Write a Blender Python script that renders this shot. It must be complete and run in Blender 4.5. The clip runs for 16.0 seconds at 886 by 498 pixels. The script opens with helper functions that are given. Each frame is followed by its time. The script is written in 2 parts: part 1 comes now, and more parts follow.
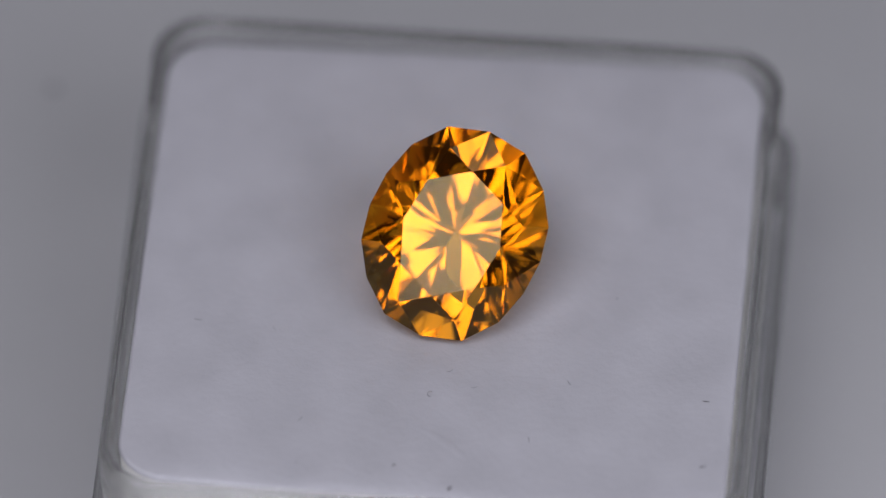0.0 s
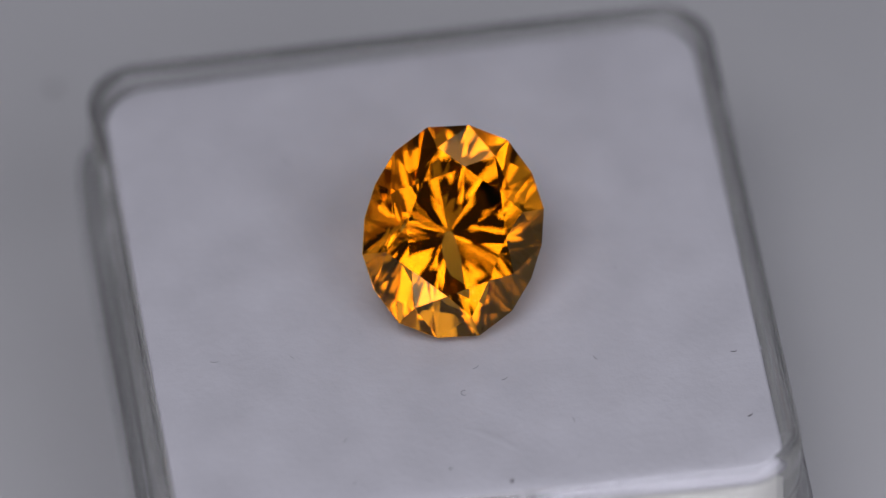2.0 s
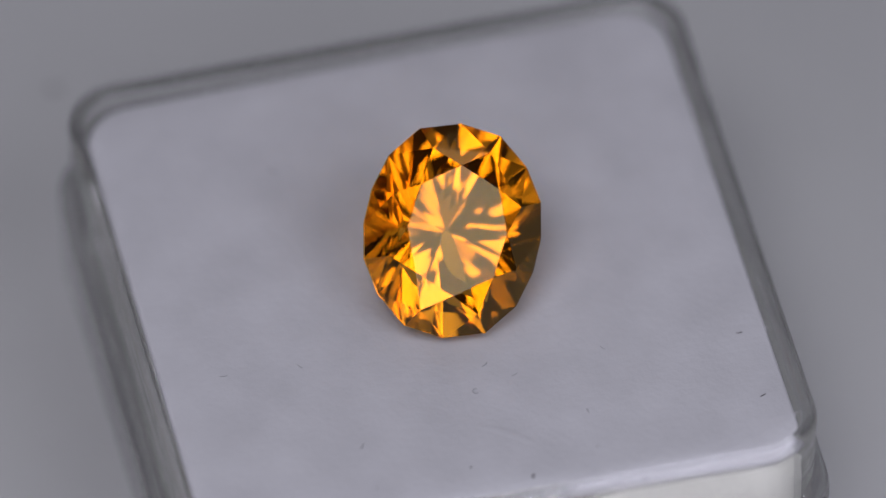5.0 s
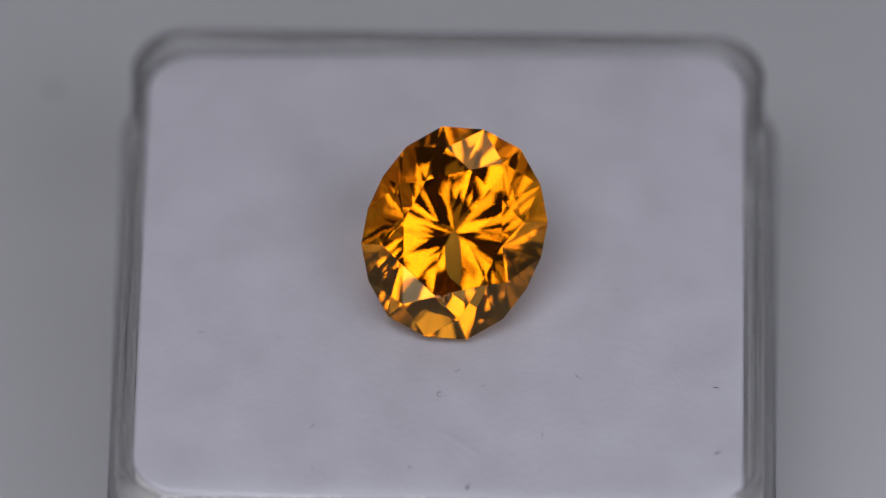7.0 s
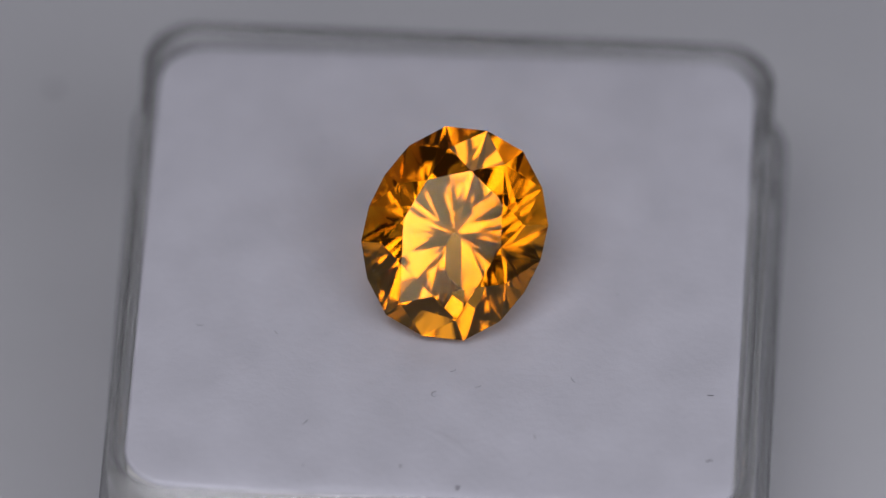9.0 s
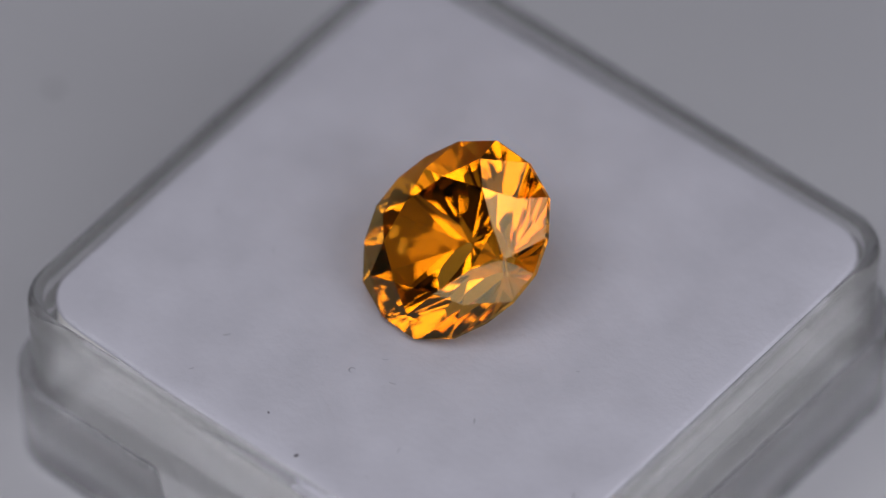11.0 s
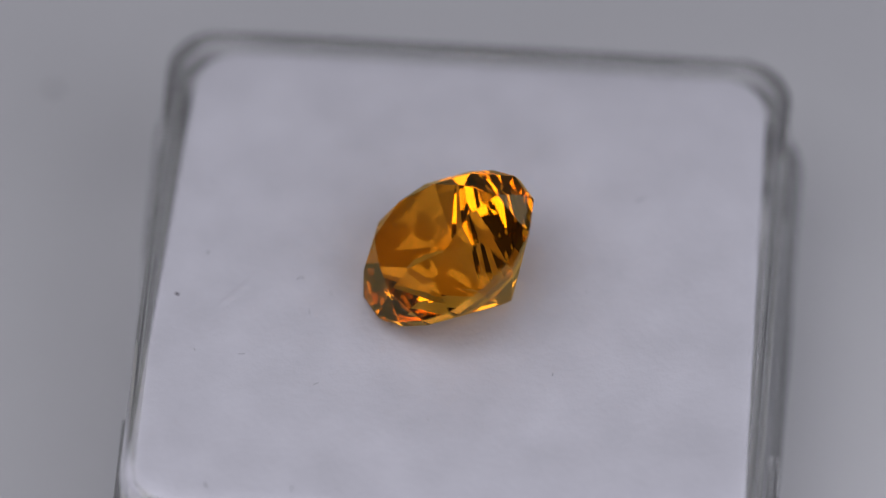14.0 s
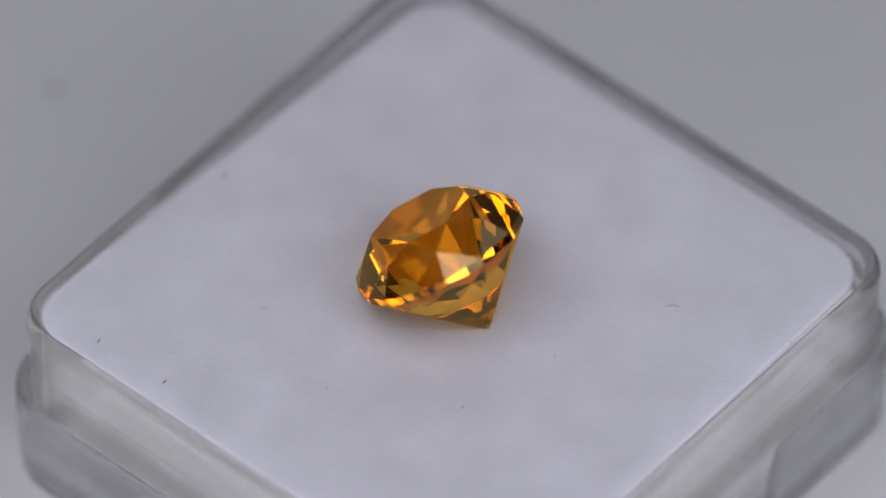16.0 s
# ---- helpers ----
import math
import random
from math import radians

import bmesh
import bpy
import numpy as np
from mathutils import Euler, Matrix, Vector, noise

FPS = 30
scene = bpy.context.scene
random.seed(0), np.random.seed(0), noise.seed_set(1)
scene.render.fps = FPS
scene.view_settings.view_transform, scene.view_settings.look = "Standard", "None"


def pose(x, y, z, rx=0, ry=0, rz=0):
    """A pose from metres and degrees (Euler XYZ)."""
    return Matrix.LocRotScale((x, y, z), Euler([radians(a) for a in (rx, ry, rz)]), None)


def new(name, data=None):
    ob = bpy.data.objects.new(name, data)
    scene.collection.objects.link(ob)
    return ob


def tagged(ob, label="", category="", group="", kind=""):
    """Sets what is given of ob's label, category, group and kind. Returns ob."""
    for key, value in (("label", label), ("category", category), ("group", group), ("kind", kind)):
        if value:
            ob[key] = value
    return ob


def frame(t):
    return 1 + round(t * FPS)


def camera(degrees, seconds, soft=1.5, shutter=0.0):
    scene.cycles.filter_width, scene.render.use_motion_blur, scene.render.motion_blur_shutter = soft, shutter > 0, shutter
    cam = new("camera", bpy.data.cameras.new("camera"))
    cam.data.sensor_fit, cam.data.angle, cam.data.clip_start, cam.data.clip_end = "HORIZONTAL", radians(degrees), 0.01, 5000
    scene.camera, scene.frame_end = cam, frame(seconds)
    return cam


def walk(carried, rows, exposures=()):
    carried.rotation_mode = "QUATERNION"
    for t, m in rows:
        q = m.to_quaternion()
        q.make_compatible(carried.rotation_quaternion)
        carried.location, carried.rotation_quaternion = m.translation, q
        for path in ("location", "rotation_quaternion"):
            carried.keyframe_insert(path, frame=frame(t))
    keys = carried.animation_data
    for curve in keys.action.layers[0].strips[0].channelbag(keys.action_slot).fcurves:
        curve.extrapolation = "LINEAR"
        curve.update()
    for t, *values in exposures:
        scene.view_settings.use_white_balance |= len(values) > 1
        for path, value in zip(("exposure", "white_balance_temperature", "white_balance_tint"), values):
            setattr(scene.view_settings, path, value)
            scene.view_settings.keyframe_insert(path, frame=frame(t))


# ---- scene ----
U = 0.030                      # side of the white pad, metres
H = 0.37 * U                   # height of the pad's top above the table
cam = camera(3.742, 16.0, soft=1.1)
cam.data.dof.use_dof = True
cam.data.dof.focus_distance = 22.52 * U
cam.data.dof.aperture_fstop = 16.5

ELEV = 48.75
EYE_RIGHT, EYE_UP, EYE_AWAY = 0.0018 * U, 0.0640 * U, 22.64 * U
ce, se = math.cos(radians(ELEV)), math.sin(radians(ELEV))
eye = (Vector((0, 0, H)) + Vector((1, 0, 0)) * EYE_RIGHT + Vector((0, se, ce)) * EYE_UP
       - Vector((0, ce, -se)) * EYE_AWAY)
still = pose(eye.x, eye.y, eye.z, 90 - ELEV, 0, 0)
walk(cam, [(0.0, still), (16.0, still)],
     exposures=[(0.0, 0.0), (9.0, 0.0), (11.5, 0.06), (12.5, 0.08), (13.0, 0.15), (13.5, 0.25), (14.0, 0.28), (14.5, 0.33), (15.0, 0.38), (16.0, 0.35)])

# turn of the box and all on it, seconds and degrees
TURN = [(0.0, -4.9), (0.1, -6.1), (0.2, -5.3), (0.3, -3.5), (0.5, 0.2), (0.7, 3.7), (0.8, 5.5), (1.0, 9.3), (1.2, 12.7),
        (1.3, 14.6), (1.4, 16.4), (1.5, 17.4), (1.6, 15.7), (1.7, 13.9), (1.8, 12.0), (2.0, 8.7), (2.2, 4.8), (2.3, 2.9),
        (2.4, 1.7), (2.5, 2.7), (2.7, 6.2), (2.8, 8.1), (3.0, 11.8), (3.2, 15.4), (3.3, 15.0), (3.5, 11.6), (3.7, 7.7),
        (3.8, 5.9), (4.0, 2.4), (4.1, 0.6), (4.2, 0.1), (4.3, 0.9), (4.5, 4.4), (5.0, 13.5), (5.3, 18.9), (5.5, 21.0),
        (5.7, 18.8), (6.0, 13.6), (6.3, 8.2), (6.4, 6.4), (6.5, 4.8), (6.7, 1.0), (6.8, -0.9), (6.9, -2.1), (7.0, -1.0),
        (7.2, 2.7), (7.3, 4.5), (7.5, 8.4), (7.7, 11.8), (7.8, 13.6), (7.9, 15.1), (8.0, 14.6), (8.2, 11.4), (8.3, 9.6),
        (8.5, 6.5), (8.7, 2.4), (8.8, 0.5), (9.0, -3.2), (9.2, -6.9), (10.0, -21.4), (10.7, -34.1), (11.3, -44.9), (12.0, -58.0),
        (12.5, -67.2), (13.0, -76.3), (13.5, -85.4), (14.0, -94.3), (14.5, -103.2), (15.0, -112.4), (15.5, -121.4), (16.0, -130.6)]

# ---- light ----
world = bpy.data.worlds.new("room_light")
scene.world = world
world.use_nodes = True
world.node_tree.nodes["Background"].inputs["Color"].default_value = (0.93, 0.95, 1.0, 1)
world.node_tree.nodes["Background"].inputs["Strength"].default_value = 0.02
scene.cycles.caustics_refractive = True


def off_view_lamp(azimuth, elevation, away, wide, high, watts, colour=(1, 1, 1), lean=0.0):
    """A soft area lamp out of view; azimuth is counted from the camera's side, to the right."""
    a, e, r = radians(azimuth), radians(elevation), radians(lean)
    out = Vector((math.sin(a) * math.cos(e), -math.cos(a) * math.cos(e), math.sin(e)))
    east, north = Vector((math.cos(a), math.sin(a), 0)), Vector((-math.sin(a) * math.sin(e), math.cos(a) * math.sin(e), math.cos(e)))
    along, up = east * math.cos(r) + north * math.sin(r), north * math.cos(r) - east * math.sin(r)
    data = bpy.data.lights.new("off_view_lamp", "AREA")
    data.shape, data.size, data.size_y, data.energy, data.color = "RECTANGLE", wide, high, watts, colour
    ob = new("off_view_lamp", data)
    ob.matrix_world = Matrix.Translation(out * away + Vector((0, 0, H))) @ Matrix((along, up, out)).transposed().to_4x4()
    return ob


# unseen lamps, set where the reflections on the stone call for light
off_view_lamp(-36, 67, 0.25, 0.180, 0.150, 0.275, (0.97, 0.96, 1.06))
off_view_lamp(50, 46, 0.24, 0.130, 0.135, 0.140, (0.96, 0.96, 1.08))
# added low front fill, to brighten the box's sides and near table
off_view_lamp(0, 14, 0.15, 0.230, 0.050, 0.076, (0.96, 0.96, 1.08))
# added rear fill, to brighten the stone's lower crown facets
off_view_lamp(162, 55, 0.25, 0.120, 0.110, 0.038, (0.96, 0.96, 1.08))


# ---- materials ----
def material(name):
    m = bpy.data.materials.new(name)
    m.use_nodes = True
    return m, m.node_tree.nodes, m.node_tree.links, m.node_tree.nodes["Principled BSDF"]


def mottled(name, dark, light, scale, rough, bump=0.0, bump_scale=400.0, detail=6.0, bump_dist=0.0002):
    m, n, l, b = material(name)
    co = n.new("ShaderNodeTexCoord")
    t = n.new("ShaderNodeTexNoise")
    t.inputs["Scale"].default_value, t.inputs["Detail"].default_value = scale, detail
    r = n.new("ShaderNodeValToRGB")
    r.color_ramp.elements[0].color, r.color_ramp.elements[1].color = (*dark, 1), (*light, 1)
    r.color_ramp.elements[0].position, r.color_ramp.elements[1].position = 0.3, 0.7
    l.new(co.outputs["Object"], t.inputs["Vector"])
    l.new(t.outputs["Fac"], r.inputs["Fac"])
    l.new(r.outputs["Color"], b.inputs["Base Color"])
    b.inputs["Roughness"].default_value = rough
    if bump:
        t2 = n.new("ShaderNodeTexNoise")
        t2.inputs["Scale"].default_value, t2.inputs["Detail"].default_value = bump_scale, 5
        bp = n.new("ShaderNodeBump")
        bp.inputs["Strength"].default_value, bp.inputs["Distance"].default_value = bump, bump_dist
        l.new(co.outputs["Object"], t2.inputs["Vector"])
        l.new(t2.outputs["Fac"], bp.inputs["Height"])
        l.new(bp.outputs["Normal"], b.inputs["Normal"])
    return m


TABLE = mottled("table_paper", (0.415, 0.415, 0.424), (0.44, 0.44, 0.449), 60, 0.7, 0.1, 900)
PAD = mottled("white_felt_pad", (0.435, 0.43, 0.462), (0.50, 0.495, 0.532), 260, 0.95, 0.22, 2600)
FOAM_BLOCK = mottled("white_foam", (0.62, 0.612, 0.572), (0.68, 0.672, 0.632), 400, 0.9, 0.4, 2500)

GEM, n, l, b = material("amber_stone")
n.remove(b)
body, polish, both = n.new("ShaderNodeBsdfGlass"), n.new("ShaderNodeBsdfGlossy"), n.new("ShaderNodeMixShader")
body.inputs["Color"].default_value = (1.0, 0.71, 0.22, 1)
body.inputs["Roughness"].default_value = 0.0
body.inputs["IOR"].default_value = 1.70
polish.inputs["Color"].default_value = (1, 1, 1, 1)
polish.inputs["Roughness"].default_value = 0.0
both.inputs["Fac"].default_value = 0.02
l.new(body.outputs[0], both.inputs[1])
l.new(polish.outputs[0], both.inputs[2])
l.new(both.outputs[0], n["Material Output"].inputs["Surface"])

PLASTIC, n, l, b = material("clear_plastic")
b.inputs["Base Color"].default_value = (0.99, 0.99, 0.99, 1)
b.inputs["Roughness"].default_value = 0.01
b.inputs["IOR"].default_value = 1.49
b.inputs["Transmission Weight"].default_value = 1.0
clear = n.new("ShaderNodeBsdfTransparent")
clear.inputs["Color"].default_value = (0.985, 0.985, 0.98, 1)
both = n.new("ShaderNodeMixShader")
both.inputs["Fac"].default_value = 0.72
l.new(clear.outputs[0], both.inputs[1])
l.new(b.outputs[0], both.inputs[2])
l.new(both.outputs[0], n["Material Output"].inputs["Surface"])

LINT_GREY = mottled("grey_lint", (0.34, 0.34, 0.36), (0.42, 0.42, 0.45), 3000, 0.9)
LINT_DARK = mottled("dark_lint", (0.06, 0.05, 0.06), (0.12, 0.1, 0.11), 3000, 0.9)


# ---- building ----
def part(name, bm, mat, parent=None, label="", smooth=False):
    me = bpy.data.meshes.new(name)
    bmesh.ops.recalc_face_normals(bm, faces=bm.faces[:])
    bm.to_mesh(me)
    bm.free()
    me.materials.append(mat)
    if smooth:
        me.polygons.foreach_set("use_smooth", [True] * len(me.polygons))
    ob = new(name, me)
    ob.parent = parent
    if label:
        tagged(ob, label)
    return ob


def square_loop(half, radius, corner=14, side=90, cx=0.0, cy=0.0):
    """A rounded square, counted anticlockwise from the right side's lower end."""
    pts = []
    for k in range(4):
        a0 = radians(90 * k - 45)
        mid = half - radius
        ends = {0: (1, 1), 1: (-1, 1), 2: (-1, -1), 3: (1, -1)}[k]
        d = {0: (0, 1), 1: (-1, 0), 2: (0, -1), 3: (1, 0)}[k]
        o = {0: (1, 0), 1: (0, 1), 2: (-1, 0), 3: (0, -1)}[k]
        for i in range(side):
            s = -mid + 2 * mid * i / side
            pts.append((cx + o[0] * half + d[0] * s, cy + o[1] * half + d[1] * s))
        for i in range(corner):
            a = radians(90 * k) + radians(90) * i / corner
            pts.append((cx + ends[0] * mid + radius * math.cos(a), cy + ends[1] * mid + radius * math.sin(a)))
    return pts


def shell(rings, closed=False, low=None, cx=0.0, warp=None):
    """A solid from rounded square rings (half, z, radius), joined one to the next; capped, or closed on itself."""
    bm = bmesh.new()
    loops = []
    for half, z, radius in rings:
        loops.append([bm.verts.new((x * U, (warp(x, y) if warp else y) * U, (low(x, y, z) if low else z) * U))
                      for x, y in square_loop(half, radius, cx=cx, cy=0.02)])
    pairs = list(zip(loops, loops[1:])) + ([(loops[-1], loops[0])] if closed else [])
    for a, c in pairs:
        for i in range(len(a)):
            j = (i + 1) % len(a)
            bm.faces.new((a[i], a[j], c[j], c[i]))
    if not closed:
        bm.faces.new(loops[0])
        bm.faces.new(loops[-1])
    return bm


# ---- the place ----
def table_top():
    """A paper sheet flat on the table; the unseen curve behind is added to reflect light."""
    bm = bmesh.new()
    profile = [(-1.2, 0.0), (-0.6, 0.0), (-0.2, 0.0), (0.0, 0.0), (0.28, 0.0)]
    # added rise, out of view: bounces light onto the stone from behind
    profile += [(0.28 + 0.12 * math.sin(radians(7.5 * i)), 0.12 - 0.12 * math.cos(radians(7.5 * i))) for i in range(1, 12)]
    profile += [(0.40, 0.12), (0.40, 0.25), (0.40, 0.60)]
    rows = [[bm.verts.new((x, y, z)) for x in (-1.2, -0.6, -0.2, 0.2, 0.6, 1.2)] for y, z in profile]
    for a, c in zip(rows, rows[1:]):
        for i in range(5):
            bm.faces.new((a[i], a[i + 1], c[i + 1], c[i]))
    ob = part("ground", bm, TABLE, smooth=True)
    return tagged(ob, "smooth light grey paper covering the table, with an added upturned back out of view", "table surface", kind="structure")


table_top()


def camera_dust_mark(x, y):
    """A small round spot of camera dust, built on the table: a dot in a faint ring."""
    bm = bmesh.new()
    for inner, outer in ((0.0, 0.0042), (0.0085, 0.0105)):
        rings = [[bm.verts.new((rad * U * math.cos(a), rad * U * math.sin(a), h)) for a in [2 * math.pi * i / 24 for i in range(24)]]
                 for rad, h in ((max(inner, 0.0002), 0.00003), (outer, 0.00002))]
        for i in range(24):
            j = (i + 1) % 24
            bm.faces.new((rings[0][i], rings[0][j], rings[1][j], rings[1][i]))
    ob = part("camera_dust_spot", bm, LINT_DARK)
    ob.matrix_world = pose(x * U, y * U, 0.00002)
    return tagged(ob, "tiny round dark spot of camera dust, built as a mark on the table", "dust spot")


camera_dust_mark(-0.670, 0.776)


# ---- the box and the pad ----
def ledge(x, y, z):
    """The outer tray's rim dips in the middle of two sides, for a finger."""
    if z < -0.21 or abs(y - 0.02) < 0.45:
        return z
    s = min(1.0, max(0.0, (0.20 - abs(x)) / 0.03))
    return z - 0.105 * s


def tray_depth(x, y):
    return 0.0295 + (y - 0.02) * 0.988


def cut_askew(x, y):
    """The pad's front and back edges are not cut quite square."""
    return 0.02 + (y - 0.02) * ((0.4875 + 0.045 * x) / 0.5 if y < 0.02 else (0.501 + 0.018 * x) / 0.5)


def gem_box():
    box = new("gem_box")
    outer = part("outer_tray", shell([(0.50, -0.37, 0.06), (0.534, -0.365, 0.08), (0.551, -0.34, 0.107), (0.557, -0.168, 0.112),
                                      (0.556, -0.153, 0.112), (0.550, -0.147, 0.107), (0.541, -0.151, 0.105), (0.538, -0.161, 0.105), (0.536, -0.325, 0.08),
                                      (0.50, -0.335, 0.06)], low=ledge, cx=0.005, warp=tray_depth), PLASTIC, box, "clear tray with finger notches", True)
    inner = part("inner_tray", shell([(0.48, -0.325, 0.06), (0.515, -0.32, 0.075), (0.528, -0.30, 0.085), (0.532, -0.096, 0.088), (0.531, -0.091, 0.0875), (0.5325, -0.086, 0.088), (0.534, -0.034, 0.09), (0.532, -0.029, 0.089), (0.534, -0.024, 0.09), (0.535, 0.010, 0.09),
                                      (0.533, 0.020, 0.09), (0.526, 0.025, 0.085), (0.516, 0.023, 0.08), (0.511, 0.013, 0.075), (0.508, -0.285, 0.07),
                                      (0.48, -0.295, 0.06)], cx=0.003, warp=tray_depth), PLASTIC, box, "clear upper tray", True)
    for tray in (outer, inner):
        tray.visible_shadow = False
    return tagged(box, "clear plastic gem display box of two nested trays, on the table", "box")


def fringe():
    """Short loose fibres, in tufts, round the sheet's upper edge."""
    rng = random.Random(7)
    rim = square_loop(0.5, 0.075, cx=0.0, cy=0.02)
    bm = bmesh.new()
    for _ in range(90):
        i = rng.randrange(len(rim))
        x, y = rim[i]
        for _ in range(rng.choice((1, 1, 2, 4))):
            base = Vector((x + rng.uniform(-0.004, 0.004), cut_askew(x, y) + rng.uniform(-0.004, 0.004), -0.001))
            way = Vector((x, y - 0.02, 0)).normalized() * rng.uniform(0.1, 1.0) + Vector((rng.uniform(-1, 1), rng.uniform(-1, 1), rng.uniform(0.0, 0.5)))
            tip = base + way.normalized() * rng.uniform(0.004, 0.011)
            side = way.cross(Vector((0, 0, 1))).normalized() * 0.0009
            a, c, d = (bm.verts.new(q * U) for q in (base - side, base + side, base + Vector((0, 0, 0.0012))))
            e = bm.verts.new(tip * U)
            for face in ((a, c, d), (a, c, e), (c, d, e), (d, a, e)):
                bm.faces.new(face)
    return bm


def pad():
    ob = new("foam_pad")
    part("foam_block", shell([(0.49, -0.292, 0.06), (0.500, -0.285, 0.066), (0.501, -0.028, 0.074), (0.499, -0.0165, 0.074),
                              (0.45, -0.0165, 0.05)], warp=cut_askew), FOAM_BLOCK, ob, "warm white foam block", True)
    part("felt_sheet", shell([(0.45, -0.0155, 0.05), (0.501, -0.015, 0.076), (0.504, -0.011, 0.078), (0.504, -0.006, 0.078), (0.5025, -0.0015, 0.077),
                              (0.498, 0.0, 0.074), (0.46, 0.0, 0.05)], warp=cut_askew), PAD, ob, "white felt-like sheet", True)
    bm = bmesh.new()
    rows = []
    for i in range(13):
        s = i / 12
        mid = Vector((-0.02 + 0.11 * s, -0.308 - 0.085 * s + 0.012 * math.sin(3.1 * s), 0))
        across = Vector((0.6, 0.8, 0)) * 0.011 * math.sin(math.pi * (0.08 + 0.84 * s))
        rows.append([bm.verts.new((mid + across * u + Vector((0, 0, 0.0013 * (1 - u * u) * math.sin(math.pi * s) - 0.0003))) * U) for u in (-1, -0.5, 0, 0.5, 1)])
    for a, c in zip(rows, rows[1:]):
        for i in range(4):
            bm.faces.new((a[i], a[i + 1], c[i + 1], c[i]))
    part("crease", bm, PAD, ob, "faint raised crease", True)
    part("fringe", fringe(), PAD, ob, "fine loose fibres along the sheet's cut edge")
    return tagged(ob, "white soft felt-like pad filling the clear box", "pad")


# ---- the stone ----
TILT, FACING, ROLL = 39.6, 1.7, -16.4
GIRDLE_Z = -0.0135
TIER_Z, TABLE_Z, CULET_Z = 0.039, 0.060, -0.1727
CENTRE = Vector((0.0208, 0.0080, 0.1290)) * U
PAV_AT = 0.22
# girdle radii, then the crown's share of them and its twist in degrees, for half a turn; the cut is symmetric
GIRDLE = (0.1789, 0.1785, 0.1645, 0.1518, 0.1495, 0.1562, 0.1639, 0.1773)
TIER = ((0.802, -2.6), (0.794, -4.0), (0.760, 2.5), (0.812, 3.0))
TABLE_EDGE = ((0.609, 0.7), (0.598, -2.7), (0.562, 1.5), (0.602, 4.5))


def gemstone():
    """A cut oval: sixteen girdle corners, two tiers of crown facets, an eight-sided table and a pointed pavilion."""

    def at(step, share, z, twist=0.0):
        a = radians(90 + 22.5 * step + twist)
        return Vector((GIRDLE[step % 8] * share * math.cos(a), GIRDLE[step % 8] * share * math.sin(a), z)) * U

    def pavilion_corner(k):
        """On the main facets' slope, from the culet up."""
        knee = (GIRDLE[(2 * k) % 8] + GIRDLE[(2 * k + 2) % 8]) / 2
        r = GIRDLE[(2 * k + 1) % 8] * PAV_AT
        return at(2 * k + 1, PAV_AT, CULET_Z + (GIRDLE_Z - CULET_Z) * r * math.cos(radians(22.5)) / knee)

    off = Vector((-0.0024, -0.0031, 0)) * U
    top = [at(i, 1.0, 0.0) for i in range(16)]
    low = [at(i, 1.0, GIRDLE_Z) for i in range(16)]
    tier = [at(2 * k + 1, TIER[k % 4][0], TIER_Z, TIER[k % 4][1]) + off for k in range(8)]
    tab = [at(2 * k, TABLE_EDGE[k % 4][0], TABLE_Z, TABLE_EDGE[k % 4][1]) + off for k in range(8)]
    pav = [pavilion_corner(k) for k in range(8)]
    culet = Vector((0, 0, CULET_Z)) * U
    crown, pavilion, girdle = [], [], []
    for k in range(8):
        g0, g1, g2 = top[2 * k], top[2 * k + 1], top[(2 * k + 2) % 16]
        kn = (k + 1) % 8
        crown += [(g0, g1, tier[k]), (g1, g2, tier[k]), (g2, tier[kn], tier[k]), (tier[k], tier[kn], tab[kn]), (tier[k], tab[kn], tab[k])]
    for i in range(16):
        j = (i + 1) % 16
        girdle.append((low[i], low[j], top[j], top[i]))
        pavilion.append((low[i], low[j], pav[i // 2]))
    for k in range(8):
        kn = (k + 1) % 8
        knee = low[(2 * k + 2) % 16]
        pavilion += [(knee, pav[k], culet), (knee, culet, pav[kn])]
    stone = new("gemstone")
    for name, faces in (("table_facet", [tuple(tab)]), ("crown", crown), ("girdle", girdle), ("pavilion", pavilion)):
        bm = bmesh.new()
        for face in faces:
            mid = sum(face, Vector()) / len(face)
            out = (face[1] - face[0]).cross(face[2] - face[1]).dot(mid + Vector((0, 0, 0.03 * U))) > 0
            bm.faces.new([bm.verts.new(v) for v in (face if out else face[::-1])])
        bmesh.ops.remove_doubles(bm, verts=bm.verts[:], dist=1e-6)
        me = bpy.data.meshes.new(name)
        bm.to_mesh(me)
        bm.free()
        me.materials.append(GEM)
        facets = new(name, me)
        facets.parent = stone
    return tagged(stone, "faceted amber orange oval gemstone lying tilted on the white pad", "gemstone")


BOX, FOAM, STONE = gem_box(), pad(), gemstone()
REST = Matrix.Translation(CENTRE) @ pose(0, 0, 0, 0, 0, FACING) @ pose(0, 0, 0, TILT, 0, 0) @ pose(0, 0, 0, 0, 0, ROLL)



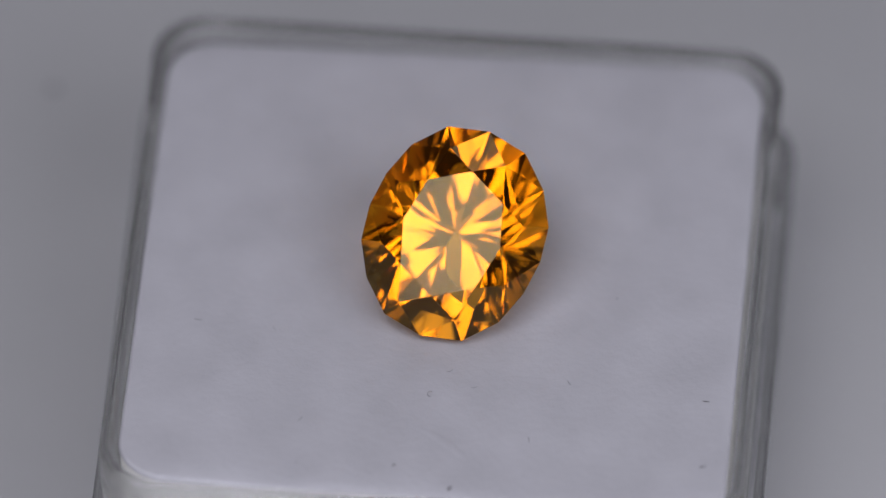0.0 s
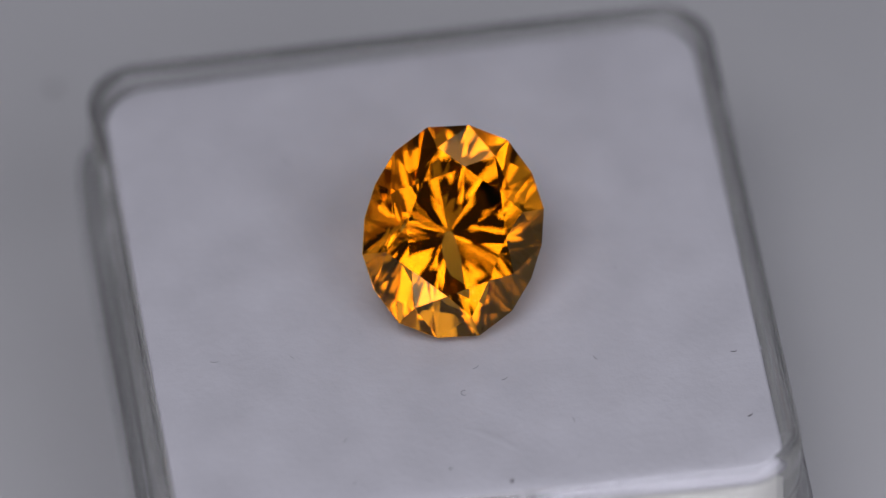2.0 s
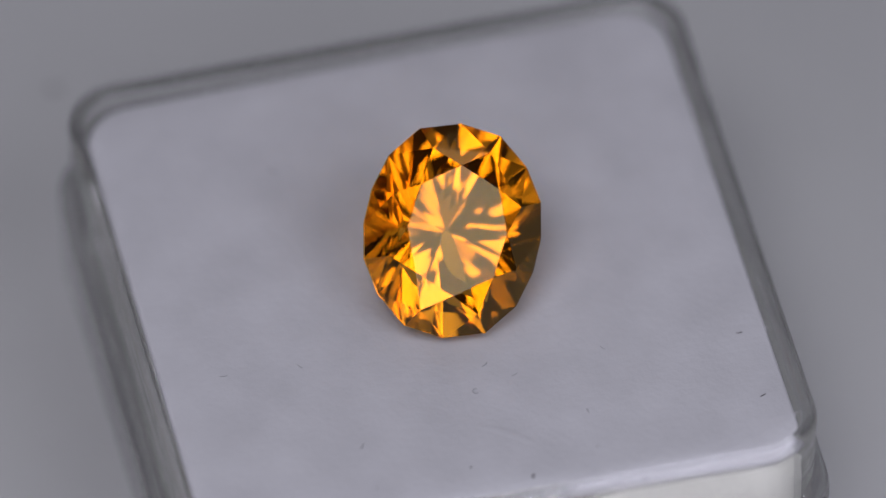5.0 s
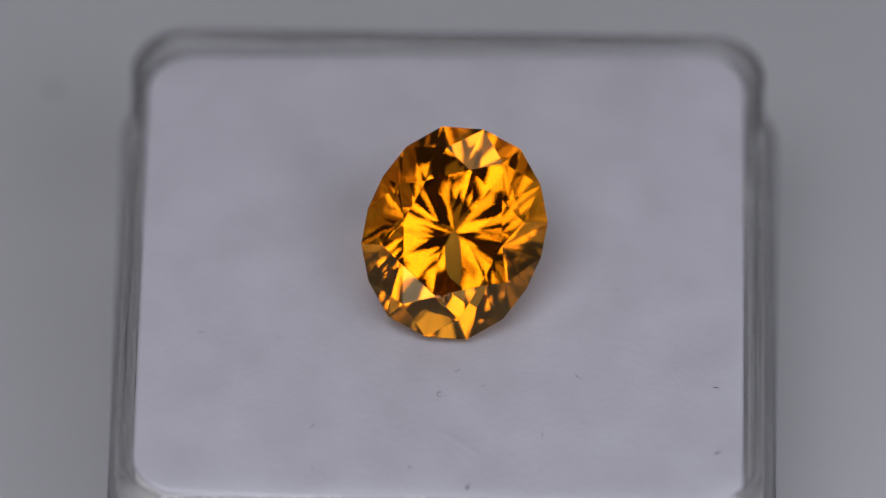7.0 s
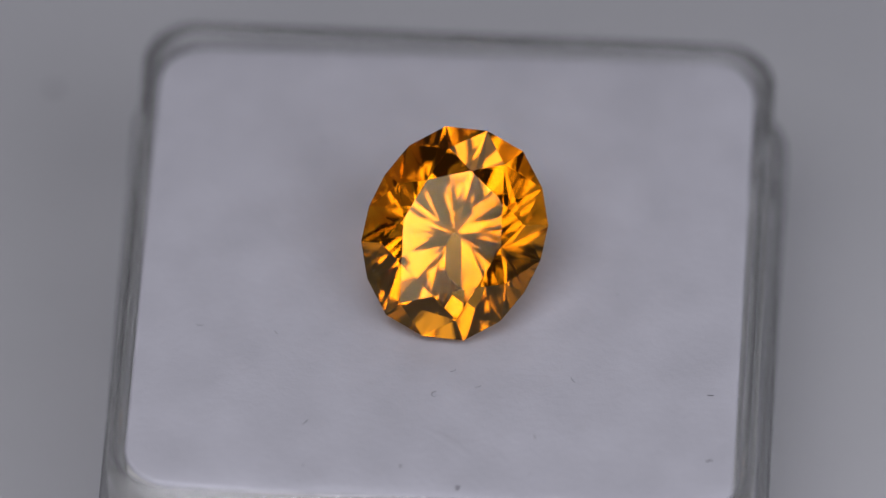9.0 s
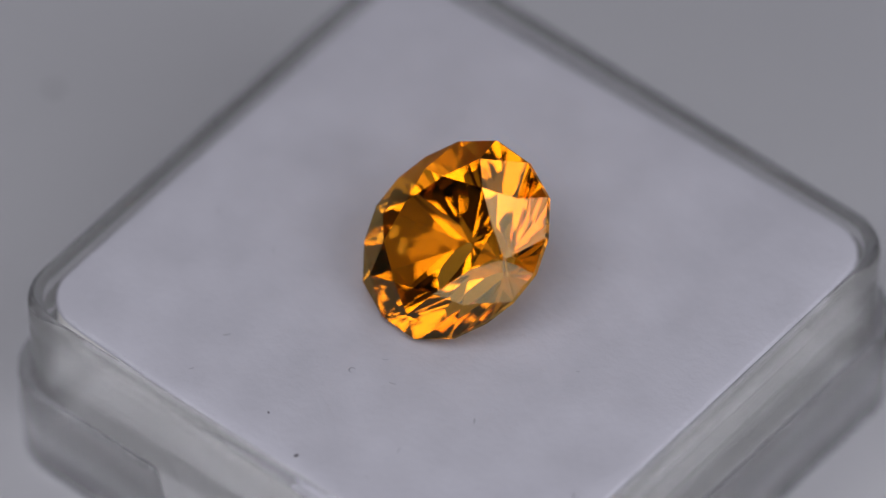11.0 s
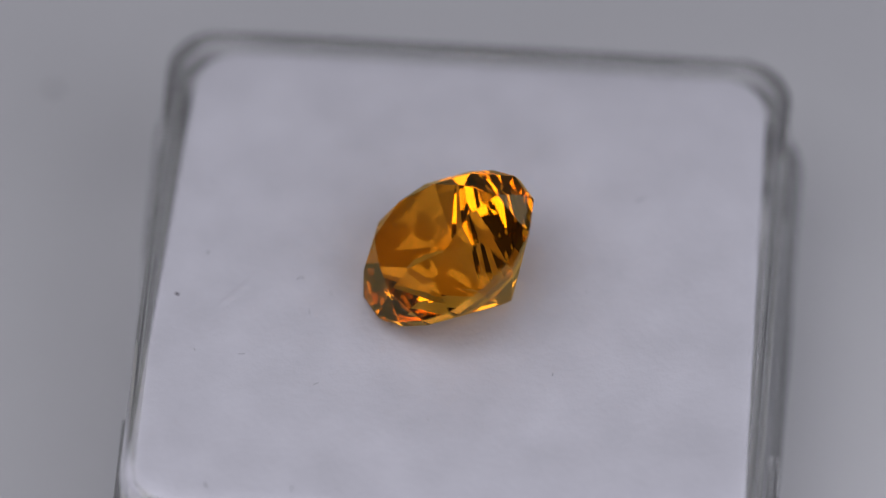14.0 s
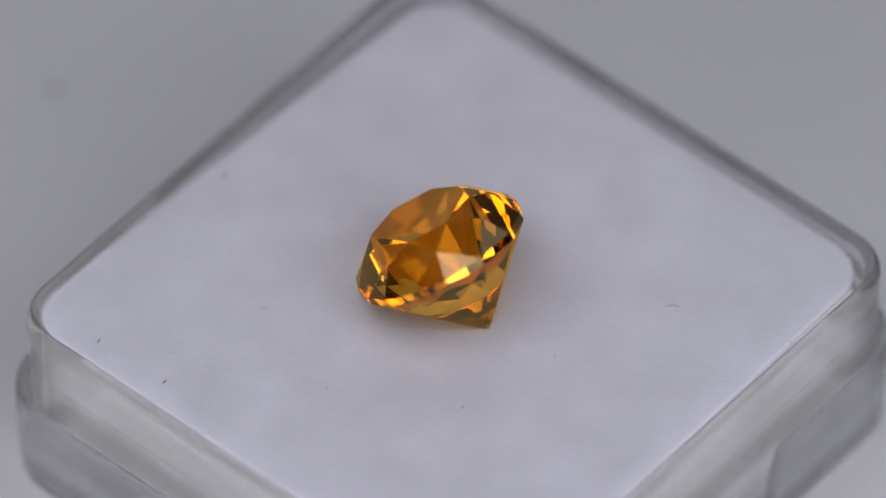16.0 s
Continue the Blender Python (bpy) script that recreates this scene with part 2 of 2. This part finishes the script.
# ---- lint on the pad ----
def lint(x, y, length, bend, thick, turn, mat, label):
    """A bent fibre, or a speck when it is short, lying on the pad."""
    bm = bmesh.new()
    rings = []
    for i in range(9):
        s = i / 8 - 0.5
        a = s * bend
        px = length * (math.sin(a) / bend if bend else s)
        py = length * ((1 - math.cos(a)) / bend if bend else 0)
        w = 0.75 * thick * (1 - 1.6 * s * s)
        d = Vector((math.cos(a), math.sin(a), 0))
        q = Vector((-d.y, d.x, 0))
        rings.append([bm.verts.new(Vector((px, py, thick * 0.6)) + q * w * math.cos(u) * 0.5 + Vector((0, 0, w * math.sin(u) * 0.5)))
                      for u in (0.0, 1.26, 2.51, 3.77, 5.03)])
    for a, c in zip(rings, rings[1:]):
        for i in range(5):
            bm.faces.new((a[i], a[(i + 1) % 5], c[(i + 1) % 5], c[i]))
    bm.faces.new(rings[0]), bm.faces.new(rings[-1])
    bmesh.ops.scale(bm, vec=(U, U, U), verts=bm.verts[:])
    ob = part("lint", bm, mat, None, "", True)
    tagged(ob, label, "lint", "lint on the pad")
    return ob, pose(x * U, y * U, 0, 0, 0, turn)


DARK, PALE = "tiny dark fibre lying on the white pad", "tiny pale grey fibre lying on the white pad"
SPECK = "tiny dark speck lying on the white pad"
LINT = [lint(*row) for row in (
    (-0.004, -0.236, 0.022, 4.2, 0.0022, -90, LINT_GREY, PALE),
    (-0.209, -0.309, 0.013, 0.6, 0.0022, 50, LINT_GREY, PALE),
    (0.458, -0.214, 0.011, 0.8, 0.0020, 0, LINT_DARK, DARK),
    (0.462, -0.356, 0.011, 0.3, 0.0022, 22, LINT_DARK, DARK),
    (0.050, -0.439, 0.008, 0.2, 0.0052, 60, LINT_DARK, SPECK),
    (-0.046, -0.396, 0.004, 0.0, 0.0034, 0, LINT_DARK, SPECK),
    (0.168, -0.400, 0.005, 0.0, 0.0026, 20, LINT_GREY, PALE),
    (-0.219, 0.318, 0.026, 1.5, 0.0026, 312, LINT_GREY, PALE),
    (0.293, -0.001, 0.006, 0.6, 0.0022, 40, LINT_GREY, PALE),
    (0.179, 0.198, 0.008, 0.4, 0.0022, 170, LINT_GREY, PALE),
    (-0.007, 0.241, 0.006, 0.3, 0.0022, 30, LINT_GREY, PALE),
    (0.228, -0.193, 0.012, 0.7, 0.0022, -55, LINT_GREY, PALE),
    (0.172, -0.321, 0.011, 0.5, 0.0022, 100, LINT_GREY, PALE),
    (0.029, -0.184, 0.012, 0.9, 0.0020, 30, LINT_GREY, PALE),
    (0.072, -0.216, 0.012, 0.5, 0.0020, 20, LINT_GREY, PALE),
    (-0.398, -0.107, 0.014, 0.8, 0.0020, -5, LINT_GREY, PALE),
    (-0.270, -0.116, 0.010, 0.5, 0.0020, -50, LINT_GREY, PALE),
    (-0.207, -0.403, 0.009, 0.5, 0.0022, 60, LINT_GREY, PALE),
)]


def motions():
    turns = [(t, pose(0, 0, H, 0, 0, a)) for t, a in TURN]
    walk(BOX, turns)
    walk(FOAM, turns)
    for fibre, place in LINT:
        walk(fibre, [(t, m @ place) for t, m in turns])
    walk(STONE, [(t, m @ REST) for t, m in turns])


motions()
